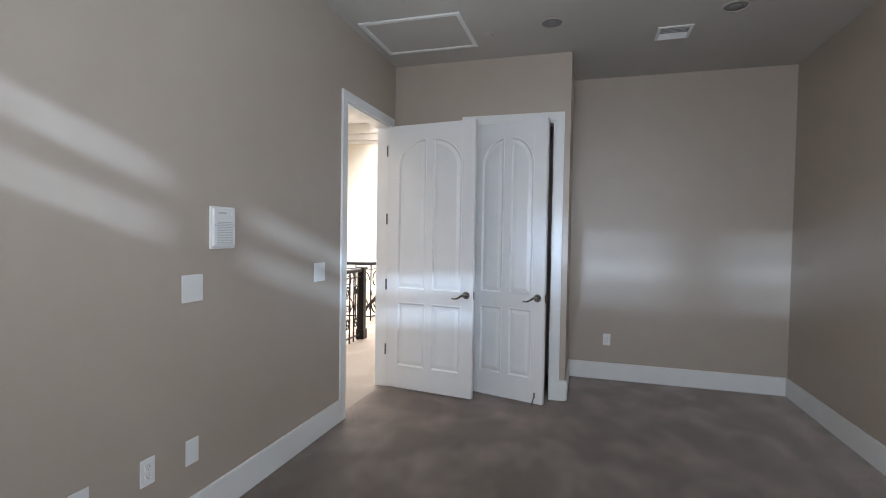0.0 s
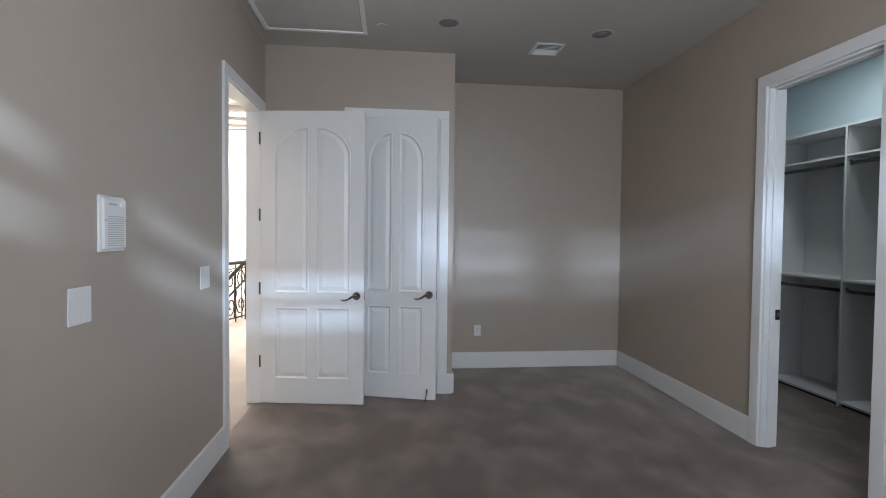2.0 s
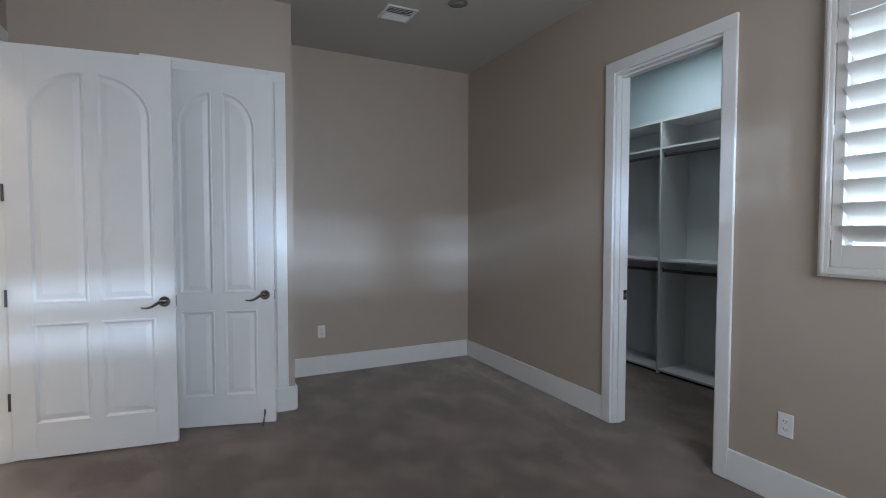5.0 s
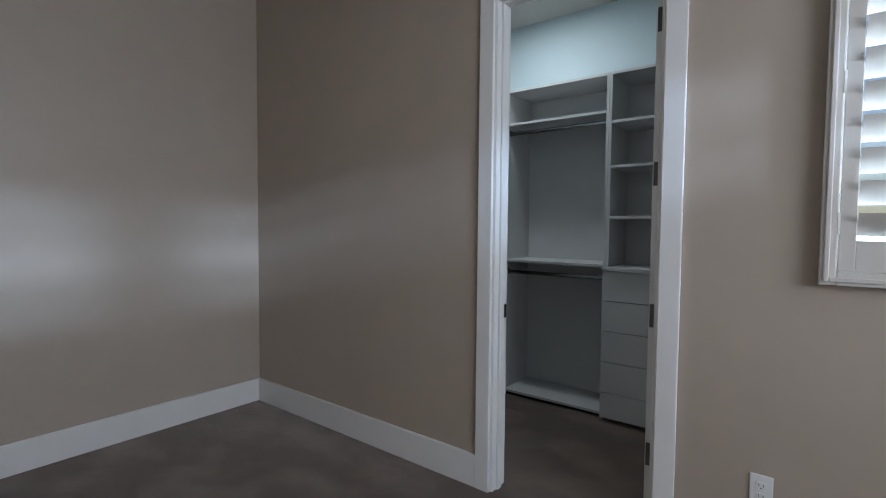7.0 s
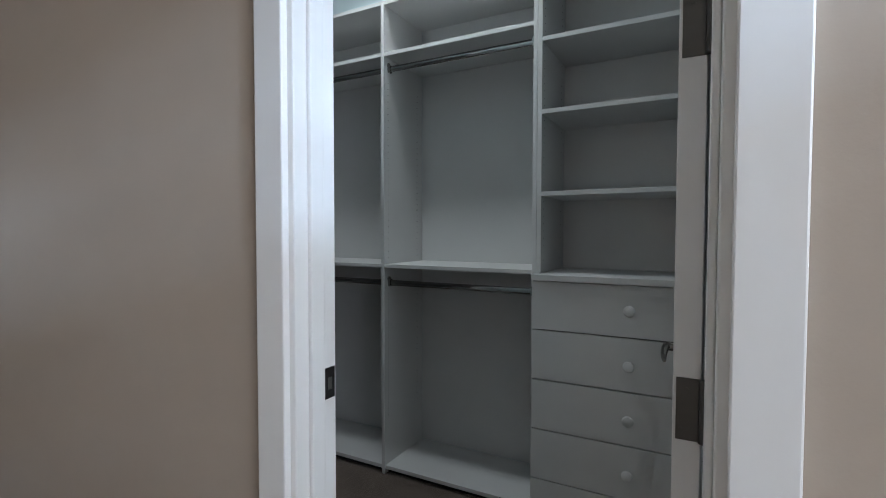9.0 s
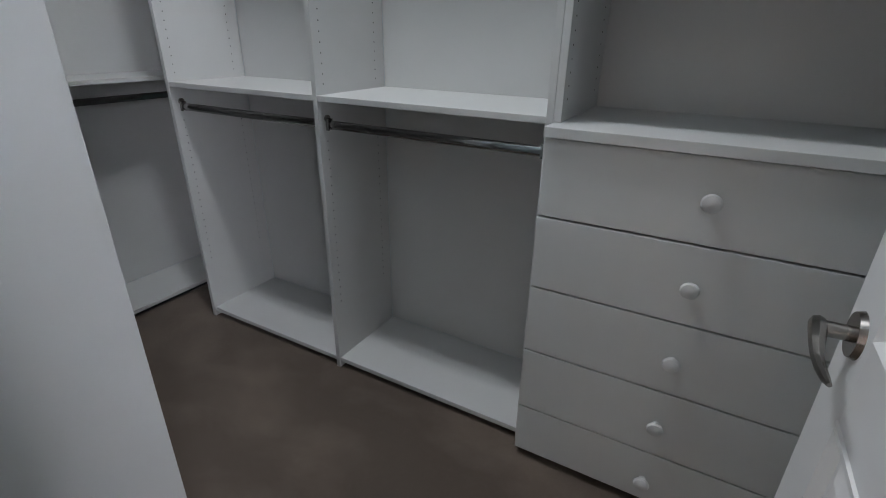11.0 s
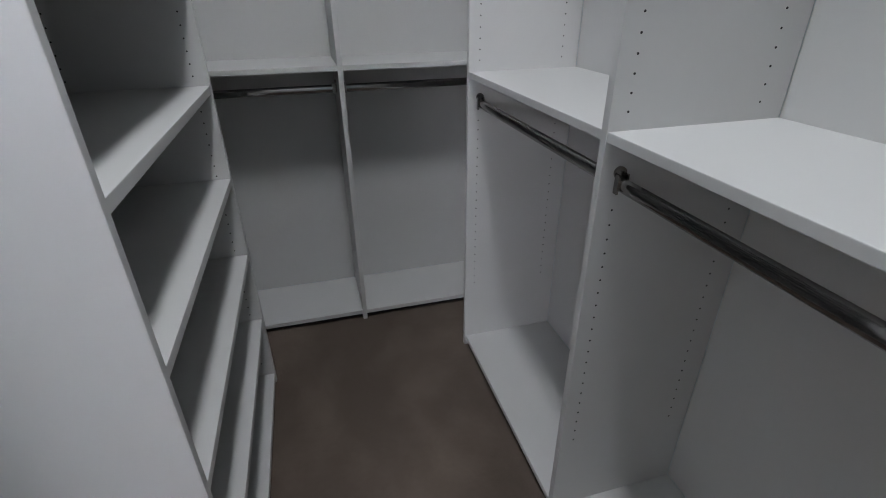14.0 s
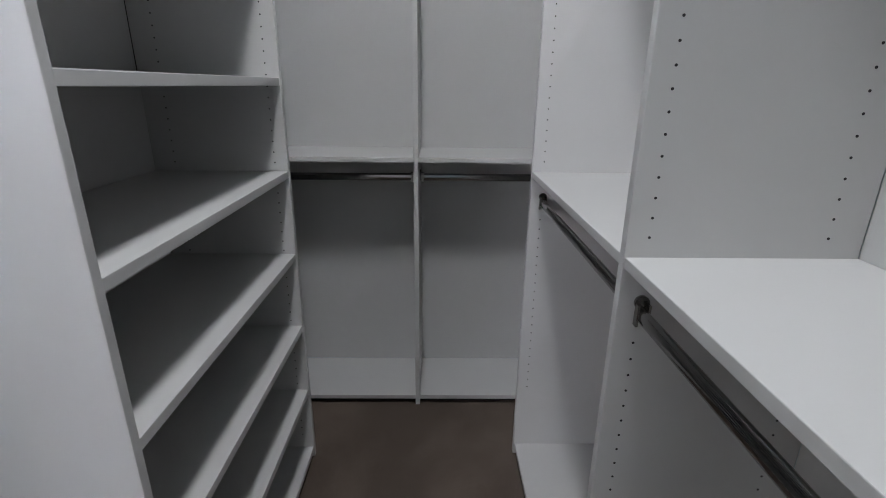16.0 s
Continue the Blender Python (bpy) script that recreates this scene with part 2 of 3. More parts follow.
baseboard("baseboard_1", 0, SOUTH, BT, E0 - 0.0935)
baseboard("baseboard_2", BOXX, BOXY - 0.0, BOXX + BT, NORTH - BT)
baseboard("baseboard_3", BOXX, NORTH - BT, EAST, NORTH)
baseboard("baseboard_4", EAST - BT, C1 + 0.0935, EAST, NORTH - BT)
baseboard("baseboard_5", EAST - BT, SOUTH, EAST, C0 - 0.0935)
baseboard("baseboard_6", BT, SOUTH, EAST - BT, SOUTH + BT)


def casing(name, axis, w, a, b, side, depth, label):
    """A doorway's lining and flat casings. axis: the wall's normal; w: the wall's face; a, b: the opening; side: which way the room lies."""
    root = empty(name, Matrix.Identity(4), label, "door frame", kind="structure")
    cw, ct, rv = 0.078, 0.019, 0.015

    def bx(u0, v0, z0, u1, v1, z1, bevel=0.003):
        return boxes((v0, u0, z0, v1, u1, z1), bevel=bevel) if axis == "x" else boxes((u0, v0, z0, u1, v1, z1), bevel=bevel)
    f0, f1 = (w, w + side * ct)
    far = w - side * depth
    for u0, u1 in ((a - rv - cw, a - rv), (b + rv, b + rv + cw)):
        part("casing", bx(u0, f0, 0, u1, f1, HEAD + rv), TRIM, root)
    part("head_casing", bx(a - rv - cw, f0, HEAD + rv, b + rv + cw, f1, HEAD + rv + cw), TRIM, root)
    for u0, u1 in ((a - 0.02, a), (b, b + 0.02)):
        part("jamb", bx(u0, w + side * 0.002, 0, u1, far, HEAD), TRIM, root)
    part("head_jamb", bx(a - 0.02, w + side * 0.002, HEAD, b + 0.02, far, HEAD + 0.02), TRIM, root)
    return root, bx


entry, bx = casing("entry_door_frame", "x", 0.0, E0, E1, 1, TH, "white painted entry doorway casing and jambs")
part("door_stop", bx(E0, -0.075, 0, E0 + 0.012, -0.04, HEAD), TRIM, entry)
boxed, bx = casing("closet_door_frame", "y", BOXY, B0, B1, -1, TH, "white painted door casing round an ajar door")
part("plinth_block", boxes((B1 + 0.004, BOXY - 0.028, 0, BOXX + 0.004, BOXY, 0.18), bevel=0.004), TRIM, boxed)
clo, bx = casing("walk_in_closet_door_frame", "x", EAST, C0, C1, -1, TH + 0.002, "white painted doorway casing into the walk-in closet")
for u0, u1 in ((C0, C0 + 0.012), (C1 - 0.012, C1)):
    part("door_stop", bx(u0, EAST + 0.035, 0, u1, EAST + 0.075, HEAD), TRIM, clo)
part("head_stop", bx(C0, EAST + 0.035, HEAD - 0.012, C1, EAST + 0.075, HEAD), TRIM, clo)
part("strike_plate", boxes((3.692, C1 - 0.0022, 0.878, 3.726, C1 - 0.0002, 0.948), bevel=0.0006), IRON, clo, "dark metal strike plate")
part("strike_hole", boxes((3.702, C1 - 0.0032, 0.898, 3.716, C1 - 0.002, 0.926)), NICKEL, clo)

# ---- doors ----
DT, DH = 0.041, 2.425


def opening(x0, x1, z0, z1, arch):
    """The outline of a panel's opening; arch 1 is highest at x0, -1 highest at x1, 0 square."""
    if not arch:
        return [(x0, z0), (x1, z0), (x1, z1), (x0, z1)]
    n, h = 14, 0.25
    pts = [(x0, z0), (x1, z0)]
    for i in range(n + 1):
        a = math.pi / 2 * i / n
        if arch > 0:
            pts.append((x0 + (x1 - x0) * math.cos(a), z1 - h + h * math.sin(a)))
        else:
            pts.append((x1 - (x1 - x0) * math.sin(a), z1 - h + h * math.cos(a)))
    return pts


def plate(bm, pts, y0, y1):
    """A flat plate of that outline between two depths."""
    a = [bm.verts.new((x, y0, z)) for x, z in pts]
    b = [bm.verts.new((x, y1, z)) for x, z in pts]
    bm.faces.new(a)
    bm.faces.new(b[::-1])
    for i in range(len(pts)):
        j = (i + 1) % len(pts)
        bm.faces.new((a[i], b[i], b[j], a[j]))


def ring_profile(bm, pts, profile):
    """Steps inward from an outline: profile rows are (inset, depth)."""
    rings = []
    for inset, y in profile:
        n = len(pts)
        ring = []
        for i in range(n):
            p0, p, p1 = Vector(pts[i - 1]), Vector(pts[i]), Vector(pts[(i + 1) % n])
            d0, d1 = (p - p0).normalized(), (p1 - p).normalized()
            n0, n1 = Vector((-d0.y, d0.x)), Vector((-d1.y, d1.x))
            k = (n0 + n1) / max(0.3, 1 + n0.dot(n1))
            q = p + k * inset
            ring.append(bm.verts.new((q.x, y, q.y)))
        rings.append(ring)
    for a, b in zip(rings, rings[1:]):
        for i in range(len(a)):
            j = (i + 1) % len(a)
            bm.faces.new((a[i], a[j], b[j], b[i]))
    bm.faces.new(rings[-1])


def lever(parent, x, z, y, side, toward, drop=1.0):
    """A lever set on the face at y; side: which way the face looks, toward: which way the lever points."""
    bm = bmesh.new()
    tube(bm, (x, y, z), (x, y + side * 0.008, z), 0.034, 24, 0.031)
    tube(bm, (x, y + side * 0.008, z), (x, y + side * 0.045, z), 0.011, 14)
    h = part("door_handle", bm, NICKEL, parent, "satin nickel lever handle", True)
    bm = bmesh.new()
    pts = [(x + toward * d, y + side * (0.045 + 0.004 * math.sin(d * 30)), z + dz * drop) for d, dz in ((-0.012, 0.004), (0.0, 0.006), (0.02, 0.003), (0.042, -0.011), (0.062, -0.024), (0.084, -0.031), (0.108, -0.031), (0.122, -0.027))]
    sweep(bm, pts, [0.010, 0.0115, 0.011, 0.0095, 0.008, 0.007, 0.0055, 0.003])
    part("lever", bm, NICKEL, h, "", True)


def panel_door(name, w, label, m, hinge_left=True, levers=(-1,), hinges=(2.2, 1.57, 0.96, 0.35), drop=1.0):
    """A four-panel door with an arched pair above. Local x from hinge to latch, local -y the face with the hinge knuckles."""
    root = empty(name, m, label, "door", kind="structure")
    st, mu = 0.118, 0.068
    mid = w / 2
    cols = [(st, mid - mu / 2), (mid + mu / 2, w - st)]
    rows = [(0.205, 0.80), (0.925, 2.29)]
    bm = bmesh.new()
    box(bm, 0.01, -0.008, 0.01, w - 0.01, 0.008, DH - 0.01)
    for s in (0, w - st):
        box(bm, s, -DT / 2, 0, s + st, DT / 2, DH, bevel=0.002)
    for z0, z1 in ((0, 0.205), (0.80, 0.925), (2.29, DH)):
        box(bm, st, -DT / 2, z0, w - st, DT / 2, z1)
    for z0, z1 in rows:
        box(bm, mid - mu / 2, -DT / 2, z0, mid + mu / 2, DT / 2, z1)
    for side, (x0, x1) in zip((-1, 1), cols):
        out = opening(x0, x1, 0.925, 2.29, side)
        curve = out[2:]
        corner = (x1, 2.29) if side > 0 else (x0, 2.29)
        for p, q in zip(curve, curve[1:]):
            if abs(p[1] - q[1]) > 1e-9 or abs(p[0] - q[0]) > 1e-9:
                plate(bm, [corner, q, p], -DT / 2, DT / 2)
    part("leaf", bm, DOOR, root)
    for (x0, x1), side in zip(cols, (-1, 1)):
        for k, (z0, z1) in enumerate(rows):
            pts = opening(x0, x1, z0, z1, side * k)
            for f in (-1, 1):
                bm = bmesh.new()
                y = f * DT / 2
                ring_profile(bm, pts, [(-0.004, y), (-0.002, y + f * 0.004), (0.006, y + f * 0.004), (0.012, y - f * 0.004), (0.018, y - f * 0.011), (0.022, y - f * 0.011), (0.048, y - f * 0.004), (0.052, y - f * 0.003)])
                part("panel", bm, DOOR, root)
    for f in levers:
        lever(root, w - 0.062, 0.905, f * DT / 2, f, -1, drop)
    part("latch_plate", boxes((w - 0.0015, -0.012, 0.87, w + 0.0015, 0.012, 0.94)), NICKEL, root, "nickel latch plate")
    for z in hinges:
        bm = bmesh.new()
        tube(bm, (-0.004, -DT / 2 - 0.004, z - 0.05), (-0.004, -DT / 2 - 0.004, z + 0.05), 0.007, 10)
        box(bm, -0.0025, -DT / 2, z - 0.05, 0.0005, DT / 2 - 0.006, z + 0.05)
        part("hinge", bm, BRONZE, root, "dark metal hinge", True)
    return root


a1 = math.degrees(math.atan2(3.886 - 4.007, 0.861 - 0.004))
panel_door("door_1", 0.866, "open white four-panel entry door with arched upper panels", pose(0.008, 4.0 + DT / 2, 0.016, 0, 0, a1), levers=(-1, 1))
d2 = panel_door("door_2", 0.727, "ajar white four-panel door with arched upper panels", pose(0.772, BOXY - 0.02, 0.014, 0, 0, -15.5), levers=(-1,))
bm = bmesh.new()
tube(bm, (0.655, -DT / 2 - 0.006, 0.055), (0.655, -DT / 2 - 0.006, 0.095), 0.007)
sweep(bm, [(0.655, -DT / 2 - 0.01, 0.06), (0.652, -DT / 2 - 0.03, 0.03), (0.648, -DT / 2 - 0.05, -0.008)], 0.006)
part("door_holder", bm, CHROME, d2, "kick-down metal door holder", True)
d3 = panel_door("door_3", 0.74, "white closet door swung open into the closet", pose(CLX0 + 0.012, 2.166, 0.014, 0, 0, 0.2), levers=(1,), hinges=(), drop=0.45)
for z in (2.2, 1.56, 0.955, 0.35):
    bm = boxes((-0.0025, -0.0225, z - 0.05, 0.0, 0.0155, z + 0.05))
    tube(bm, (-0.006, -0.0235, z - 0.05), (-0.006, -0.0235, z + 0.05), 0.007, 10)
    for dz in (-0.032, 0.032):
        tube(bm, (-0.0035, 0.004 - 0.12 * dz, z + dz), (-0.0025, 0.004 - 0.12 * dz, z + dz), 0.003, 8)
    part("hinge", bm, BRONZE, d3, "dark metal hinge leaf")

# ---- windows with plantation shutters ----


def shutter_window(name, width, m, label, panels, tilts):
    """A shuttered window; local x along the wall, local -y into the room, z up from the opening's foot."""
    root = empty(name, m, label, "window", kind="structure")
    H = WZ1 - WZ0
    fw, fy = 0.045, -0.045
    for x0, z0, x1, z1 in ((-fw, -fw, 0, H + fw), (width, -fw, width + fw, H + fw), (0, -fw, width, 0), (0, H, width, H + fw)):
        bm = boxes((x0, fy, z0, x1, 0.0, z1), bevel=0.004)
        part("window_frame", bm, SHUTTER, root)
    for x0, z0, x1, z1 in ((-fw + 0.012, -fw + 0.012, -0.018, H + fw - 0.012), (width + 0.018, -fw + 0.012, width + fw - 0.012, H + fw - 0.012), (-0.018, -fw + 0.012, width + 0.018, -0.018), (-0.018, H + 0.018, width + 0.018, H + fw - 0.012)):
        part("frame_bead", boxes((x0, fy - 0.008, z0, x1, fy + 0.002, z1), bevel=0.003), SHUTTER, root)
    pw = width / panels
    for i in range(panels):
        a, b = i * pw + 0.003, (i + 1) * pw - 0.003
        pan = part("shutter_panel", boxes((a, -0.036, 0.003, a + 0.043, -0.008, H - 0.003), (b - 0.043, -0.036, 0.003, b, -0.008, H - 0.003), (a + 0.043, -0.035, 0.003, b - 0.043, -0.009, 0.1), (a + 0.043, -0.035, H - 0.09, b - 0.043, -0.009, H - 0.003), bevel=0.002), SHUTTER, root)
        n = 10
        pitch = (H - 0.19) / n
        for k in range(n):
            z = 0.1 + pitch * (k + 0.5)
            bm = bmesh.new()
            w, t = 0.114, 0.010
            prof = []
            for j in range(10):
                an = 2 * math.pi * j / 10
                prof.append((w / 2 * math.cos(an), t / 2 * math.sin(an)))
            tl = radians(tilts[k])
            ring = []
            for x in (a + 0.045, b - 0.045):
                ring.append([bm.verts.new((x, -0.022 + u * math.cos(tl) - v * math.sin(tl), z + u * math.sin(tl) + v * math.cos(tl))) for u, v in prof])
            for j in range(10):
                bm.faces.new((ring[0][j], ring[0][(j + 1) % 10], ring[1][(j + 1) % 10], ring[1][j]))
            bm.faces.new(ring[0])
            bm.faces.new(ring[1][::-1])
            part("louver", bm, SHUTTER, pan, "", True)
        bm = bmesh.new()
        cx = (a + b) / 2
        box(bm, cx - 0.0075, 0.026, 0.12, cx + 0.0075, 0.036, H - 0.1, bevel=0.001)
        # the grey puts the rod's backlit shade into its colour
        part("tilt_rod", bm, GRILLE, pan, "tilt rod behind the louvers, greyed for backlit shade")
        for z in (0.12, H / 2 - 0.03, H - 0.2):
            xx = a - 0.004 if i == 0 else b + 0.004
            bm = bmesh.new()
            tube(bm, (xx, -0.04, z), (xx, -0.04, z + 0.07), 0.006, 8)
            box(bm, xx - 0.012, -0.0385, z, xx + 0.012, -0.0365, z + 0.07)
            part("hinge", bm, SHUTTER, root, "painted shutter hinge")
    for x0, z0, x1, z1 in ((0, 0, 0.04, H), (width - 0.04, 0, width, H), (0.04, 0, width - 0.04, 0.04), (0.04, H - 0.04, width - 0.04, H)):
        part("sash", boxes((x0, 0.075, z0, x1, 0.115, z1)), TRIM, root)
    pane = part("pane", boxes((0.04, 0.092, 0.04, width - 0.04, 0.0935, H - 0.04)), GLASS, root)
    pane.visible_shadow = False
    return root


GLASS = bpy.data.materials.new("window_glass")
GLASS.use_nodes = True
gb = GLASS.node_tree.nodes["Principled BSDF"]
gb.inputs["Transmission Weight"].default_value, gb.inputs["Roughness"].default_value, gb.inputs["IOR"].default_value = 1.0, 0.0, 1.45
shutter_window("window_1", WY1 - WY0, pose(EAST, WY1, WZ0, 0, 0, -90), "bright window behind white tilted plantation shutters", 2, (-40,) * 10)
# unseen louvers, tilted unevenly to shape two light streaks on the west wall
TILTS = (76, 76, 76, 76, 76, 76, 76, 24, 76, 16)
shutter_window("window_2", SX1 - SM1, pose(SX1, SOUTH, WZ0, 0, 0, 180), "wide window behind white tilted plantation shutters", 2, TILTS)
shutter_window("window_3", SM0 - SX0, pose(SM0, SOUTH, WZ0, 0, 0, 180), "narrow window behind a white plantation shutter", 1, TILTS)

# ---- walk-in closet ----
T = 0.019
FX, FL = 4.906, 4.145             # fronts of the east units and the west unit
Y_END, Y_DIV, Y_DRW, Y_LAST = 4.379, 3.572, 2.777, 1.99
S1, S2, TOP, BASE = 1.088, 2.152, 2.407, 0.045
BX = CLX1 - 0.004


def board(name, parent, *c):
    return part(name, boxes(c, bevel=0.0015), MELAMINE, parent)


def holes(parent, rows):
    """Shelf-pin holes: rows of (axis, face, u, side, z0, z1) on upright panels."""
    bm = bmesh.new()
    for axis, w, u, side, z0, z1 in rows:
        z = z0
        while z < z1:
            p, q = ((w, u, z), (w + side * 0.0006, u, z)) if axis == "x" else ((u, w, z), (u, w + side * 0.0006, z))
            tube(bm, p, q, 0.0023, 8)
            z += 0.0317
    ob = part("pin_holes", bm, DARK, parent, "rows of small dark shelf-pin holes")
    ob["kind"] = "stuff"


def rod(a, b, label="chrome oval hanging rod in wall flanges"):
    a, b = Vector(a), Vector(b)
    root = empty("closet_rod", Matrix.Translation((a + b) / 2), label, "closet rod", "hanging rods")
    d = (b - a) / 2
    u = d.normalized()
    bm = bmesh.new()
    n = 16
    side = u.cross(Vector((0, 0, 1)))
    rings = []
    for e in (-d, d):
        rings.append([bm.verts.new(e + side * (0.0075 * math.cos(2 * math.pi * k / n)) + Vector((0, 0, 0.015 * math.sin(2 * math.pi * k / n)))) for k in range(n)])
    for k in range(n):
        bm.faces.new((rings[0][k], rings[0][(k + 1) % n], rings[1][(k + 1) % n], rings[1][k]))
    part("tube", bm, CHROME, root, "", True)
    for e, s in ((-d, 1), (d, -1)):
        bm = bmesh.new()
        tube(bm, e + Vector((0, 0, 0.02)), e + u * s * 0.006 + Vector((0, 0, 0.02)), 0.0125, 16)
        c = e + u * s * 0.006
        for w in (-1, 1):
            p = c + side * (w * 0.0092)
            box(bm, min(p.x, p.x + u.x * s * 0.009) - 0.002, min(p.y, p.y + u.y * s * 0.009) - 0.0013, -0.018, max(p.x, p.x + u.x * s * 0.009) + 0.002, max(p.y, p.y + u.y * s * 0.009) + 0.0013, 0.02)
        part("flange", bm, NICKEL, root, "", True)


def hang_unit_east(y0, y1, panels, label):
    """A double-hang bay against the closet's long wall between two uprights."""
    u = empty("closet_hanging_unit", pose((FX + BX) / 2, (y0 + y1) / 2, 0), label, "closet shelving", "hanging units")
    u.matrix_world = Matrix.Identity(4)
    board("back_panel", u, BX - 0.006, y0, BASE, BX, y1, TOP)
    for y in panels:
        board("side_panel", u, FX - 0.002, y, 0.0, BX - 0.006, y + T, TOP)
    for z in (S1, S2, TOP):
        board("shelf", u, FX, y0, z - T, BX - 0.006, y1, z)
    board("base_shelf", u, FX + 0.004, y0, BASE - T, BX - 0.006, y1, BASE)
    # the toe recess's shade is put in as a near-black strip
    part("toe_shade", boxes((FX + 0.03, y0, 0.0, FX + 0.045, y1, BASE - T)), DARK, u, "near-black strip for the shade in the toe recess")
    rows = []
    for face, sd in ((y0, 1), (y1, -1)):
        for x in (FX + 0.034, BX - 0.064):
            rows += [("y", face, x, sd, 0.3, S1 - 0.13), ("y", face, x, sd, S1 + 0.033, S2 - 0.12)]
    holes(u, rows)
    for z in (S1 - 0.098, S2 - 0.075):
        rod((FX + 0.037, y0, z), (FX + 0.037, y1, z))
    return u


hang_unit_east(Y_DIV + T, Y_END - T, (Y_END - T, Y_DIV), "white melamine double-hang closet bay, empty")
hang_unit_east(Y_DRW + T, Y_DIV, (Y_DRW,), "white melamine double-hang closet bay, empty, beside the drawers")

# drawer tower
tower = empty("closet_drawer_tower", Matrix.Identity(4), "white melamine tower with five drawers under open shelves", "closet drawers")
DX = 4.852
board("back_panel", tower, BX - 0.006, Y_LAST, BASE, BX, Y_DRW, TOP)
board("side_panel", tower, FX - 0.002, Y_LAST - T, 0, BX - 0.006, Y_LAST, TOP)
YT = Y_DRW - T - 0.001             # inner face of the tower's own upright beside the hanging bay
board("side_panel", tower, FX - 0.002, YT, 1.0765, BX - 0.006, Y_DRW - 0.0005, TOP)
board("drawer_case", tower, DX + 0.012, Y_DRW - 0.017, 0.03, FX - 0.0025, Y_DRW + 0.002, 1.045)
board("drawer_case", tower, DX + 0.012, Y_LAST - T, 0.03, FX - 0.003, Y_LAST, 1.045)
board("worktop", tower, DX - 0.022, Y_LAST - T - 0.008, 1.0505, BX - 0.006, Y_DRW - 0.002, 1.076)
for z in (1.425, 1.773, 2.079, TOP):
    board("shelf", tower, FX, Y_LAST, z - T, BX - 0.006, YT, z)
zs = [1.049, 0.843, 0.633, 0.421, 0.208, 0.03]
for za, zb in zip(zs, zs[1:]):
    f = part("drawer", boxes((DX - 0.006, Y_LAST - T + 0.003, zb + 0.0028, DX + 0.012, Y_DRW - 0.001, za - 0.0022), bevel=0.002), MELAMINE, tower)
    bm = bmesh.new()
    kz = (za + zb) / 2 if za > 0.3 else 0.11
    kz += 0.005 if za > 1 else 0
    kx = DX - 0.006
    prof = [(0, 0.010), (0.006, 0.009), (0.012, 0.011), (0.017, 0.019), (0.023, 0.022), (0.029, 0.019), (0.033, 0.009), (0.034, 0.0005)]
    sweep(bm, [(kx - d, 2.387, kz) for d, r in prof], [r for d, r in prof], 16)
    part("knob", bm, MELAMINE, f, "round white knob", True)
rows = []
for x in (FX + 0.034, BX - 0.064):
    rows += [("y", YT, x, -1, 1.13, 2.38)]
holes(tower, rows)
# near-black sheet puts shade into the gaps between drawer fronts
part("drawer_gap_shade", boxes((DX + 0.0125, Y_LAST, 0.03, DX + 0.016, Y_DRW - 0.018, 1.044)), DARK, tower, "near-black sheet for the shade in the drawer gaps")

# end wall bays
EY, EB, EX = 4.659, NORTH - 0.004, 4.526


def hang_unit_end(x0, x1, panels, label):
    u = empty("closet_hanging_unit", Matrix.Identity(4), label, "closet shelving", "hanging units")
    board("back_panel", u, x0, EB - 0.006, BASE, x1, EB, TOP)
    for x in panels:
        board("side_panel", u, x, EY - 0.002, 0, x + T, EB - 0.006, TOP)
    for z in (S1, S2, TOP):
        board("shelf", u, x0, EY, z - T, x1, EB - 0.006, z)
    board("base_shelf", u, x0, EY + 0.004, BASE - T, x1, EB - 0.006, BASE)
    # near-black strip again stands in for shade under the base shelf
    part("toe_shade", boxes((x0, EY + 0.03, 0, x1, EY + 0.045, BASE - T)), DARK, u, "near-black strip for the shade in the toe recess")
    for z in (S1 - 0.1, S2 - 0.075):
        rod((x0, EY + 0.15, z), (x1, EY + 0.15, z))
    return u


hang_unit_end(CLX0 + T + 0.002, EX - T / 2, (CLX0 + 0.002, EX - T / 2), "white melamine hanging bay on the closet end wall")
hang_unit_end(EX + T / 2, CLX1 - T - 0.002, (CLX1 - T - 0.002,), "white melamine hanging bay in the closet corner")

# west shelf unit
LY0, LY1 = 3.452, 4.362
shelves = empty("closet_shelf_unit", Matrix.Identity(4), "white melamine shoe-shelf unit with empty shelves", "closet shelving")
LB = CLX0 + 0.004
board("back_panel", shelves, LB, LY0 + T, BASE, LB + 0.006, LY1 - T, TOP)
for y in (LY0, LY1 - T):
    board("side_panel", shelves, LB, y, 0, FL + 0.002, y + T, TOP)
for z in (BASE, 0.298, 0.556, 0.818, S1, 1.36, 1.74, 2.1, TOP):
    board("shelf", shelves, LB + 0.006, LY0 + T, z - 0.022, FL, LY1 - T, z)
# shade under the lowest shelf, drawn as a near-black strip
part("toe_shade", boxes((FL - 0.045, LY0 + T, 0, FL - 0.03, LY1 - T, BASE - 0.022)), DARK, shelves, "near-black strip for the shade in the toe recess")
part("panel_gap", boxes((LB + 0.006, LY1 - T - 0.005, 1.362, LB + 0.0066, LY1 - T - 0.001, TOP - 0.03)), DARK, shelves, "dark gap beside the back panel")
holes(shelves, [("y", LY1 - T, x, -1, 0.1, 2.38) for x in (FL - 0.037, LB + 0.07)] + [("y", LY0 + T, FL - 0.037, 1, 0.1, 2.38)])

# ---- wall plates and ceiling fittings ----


def on_west(y, z):
    return pose(0, y, z, 90, 0, 90)


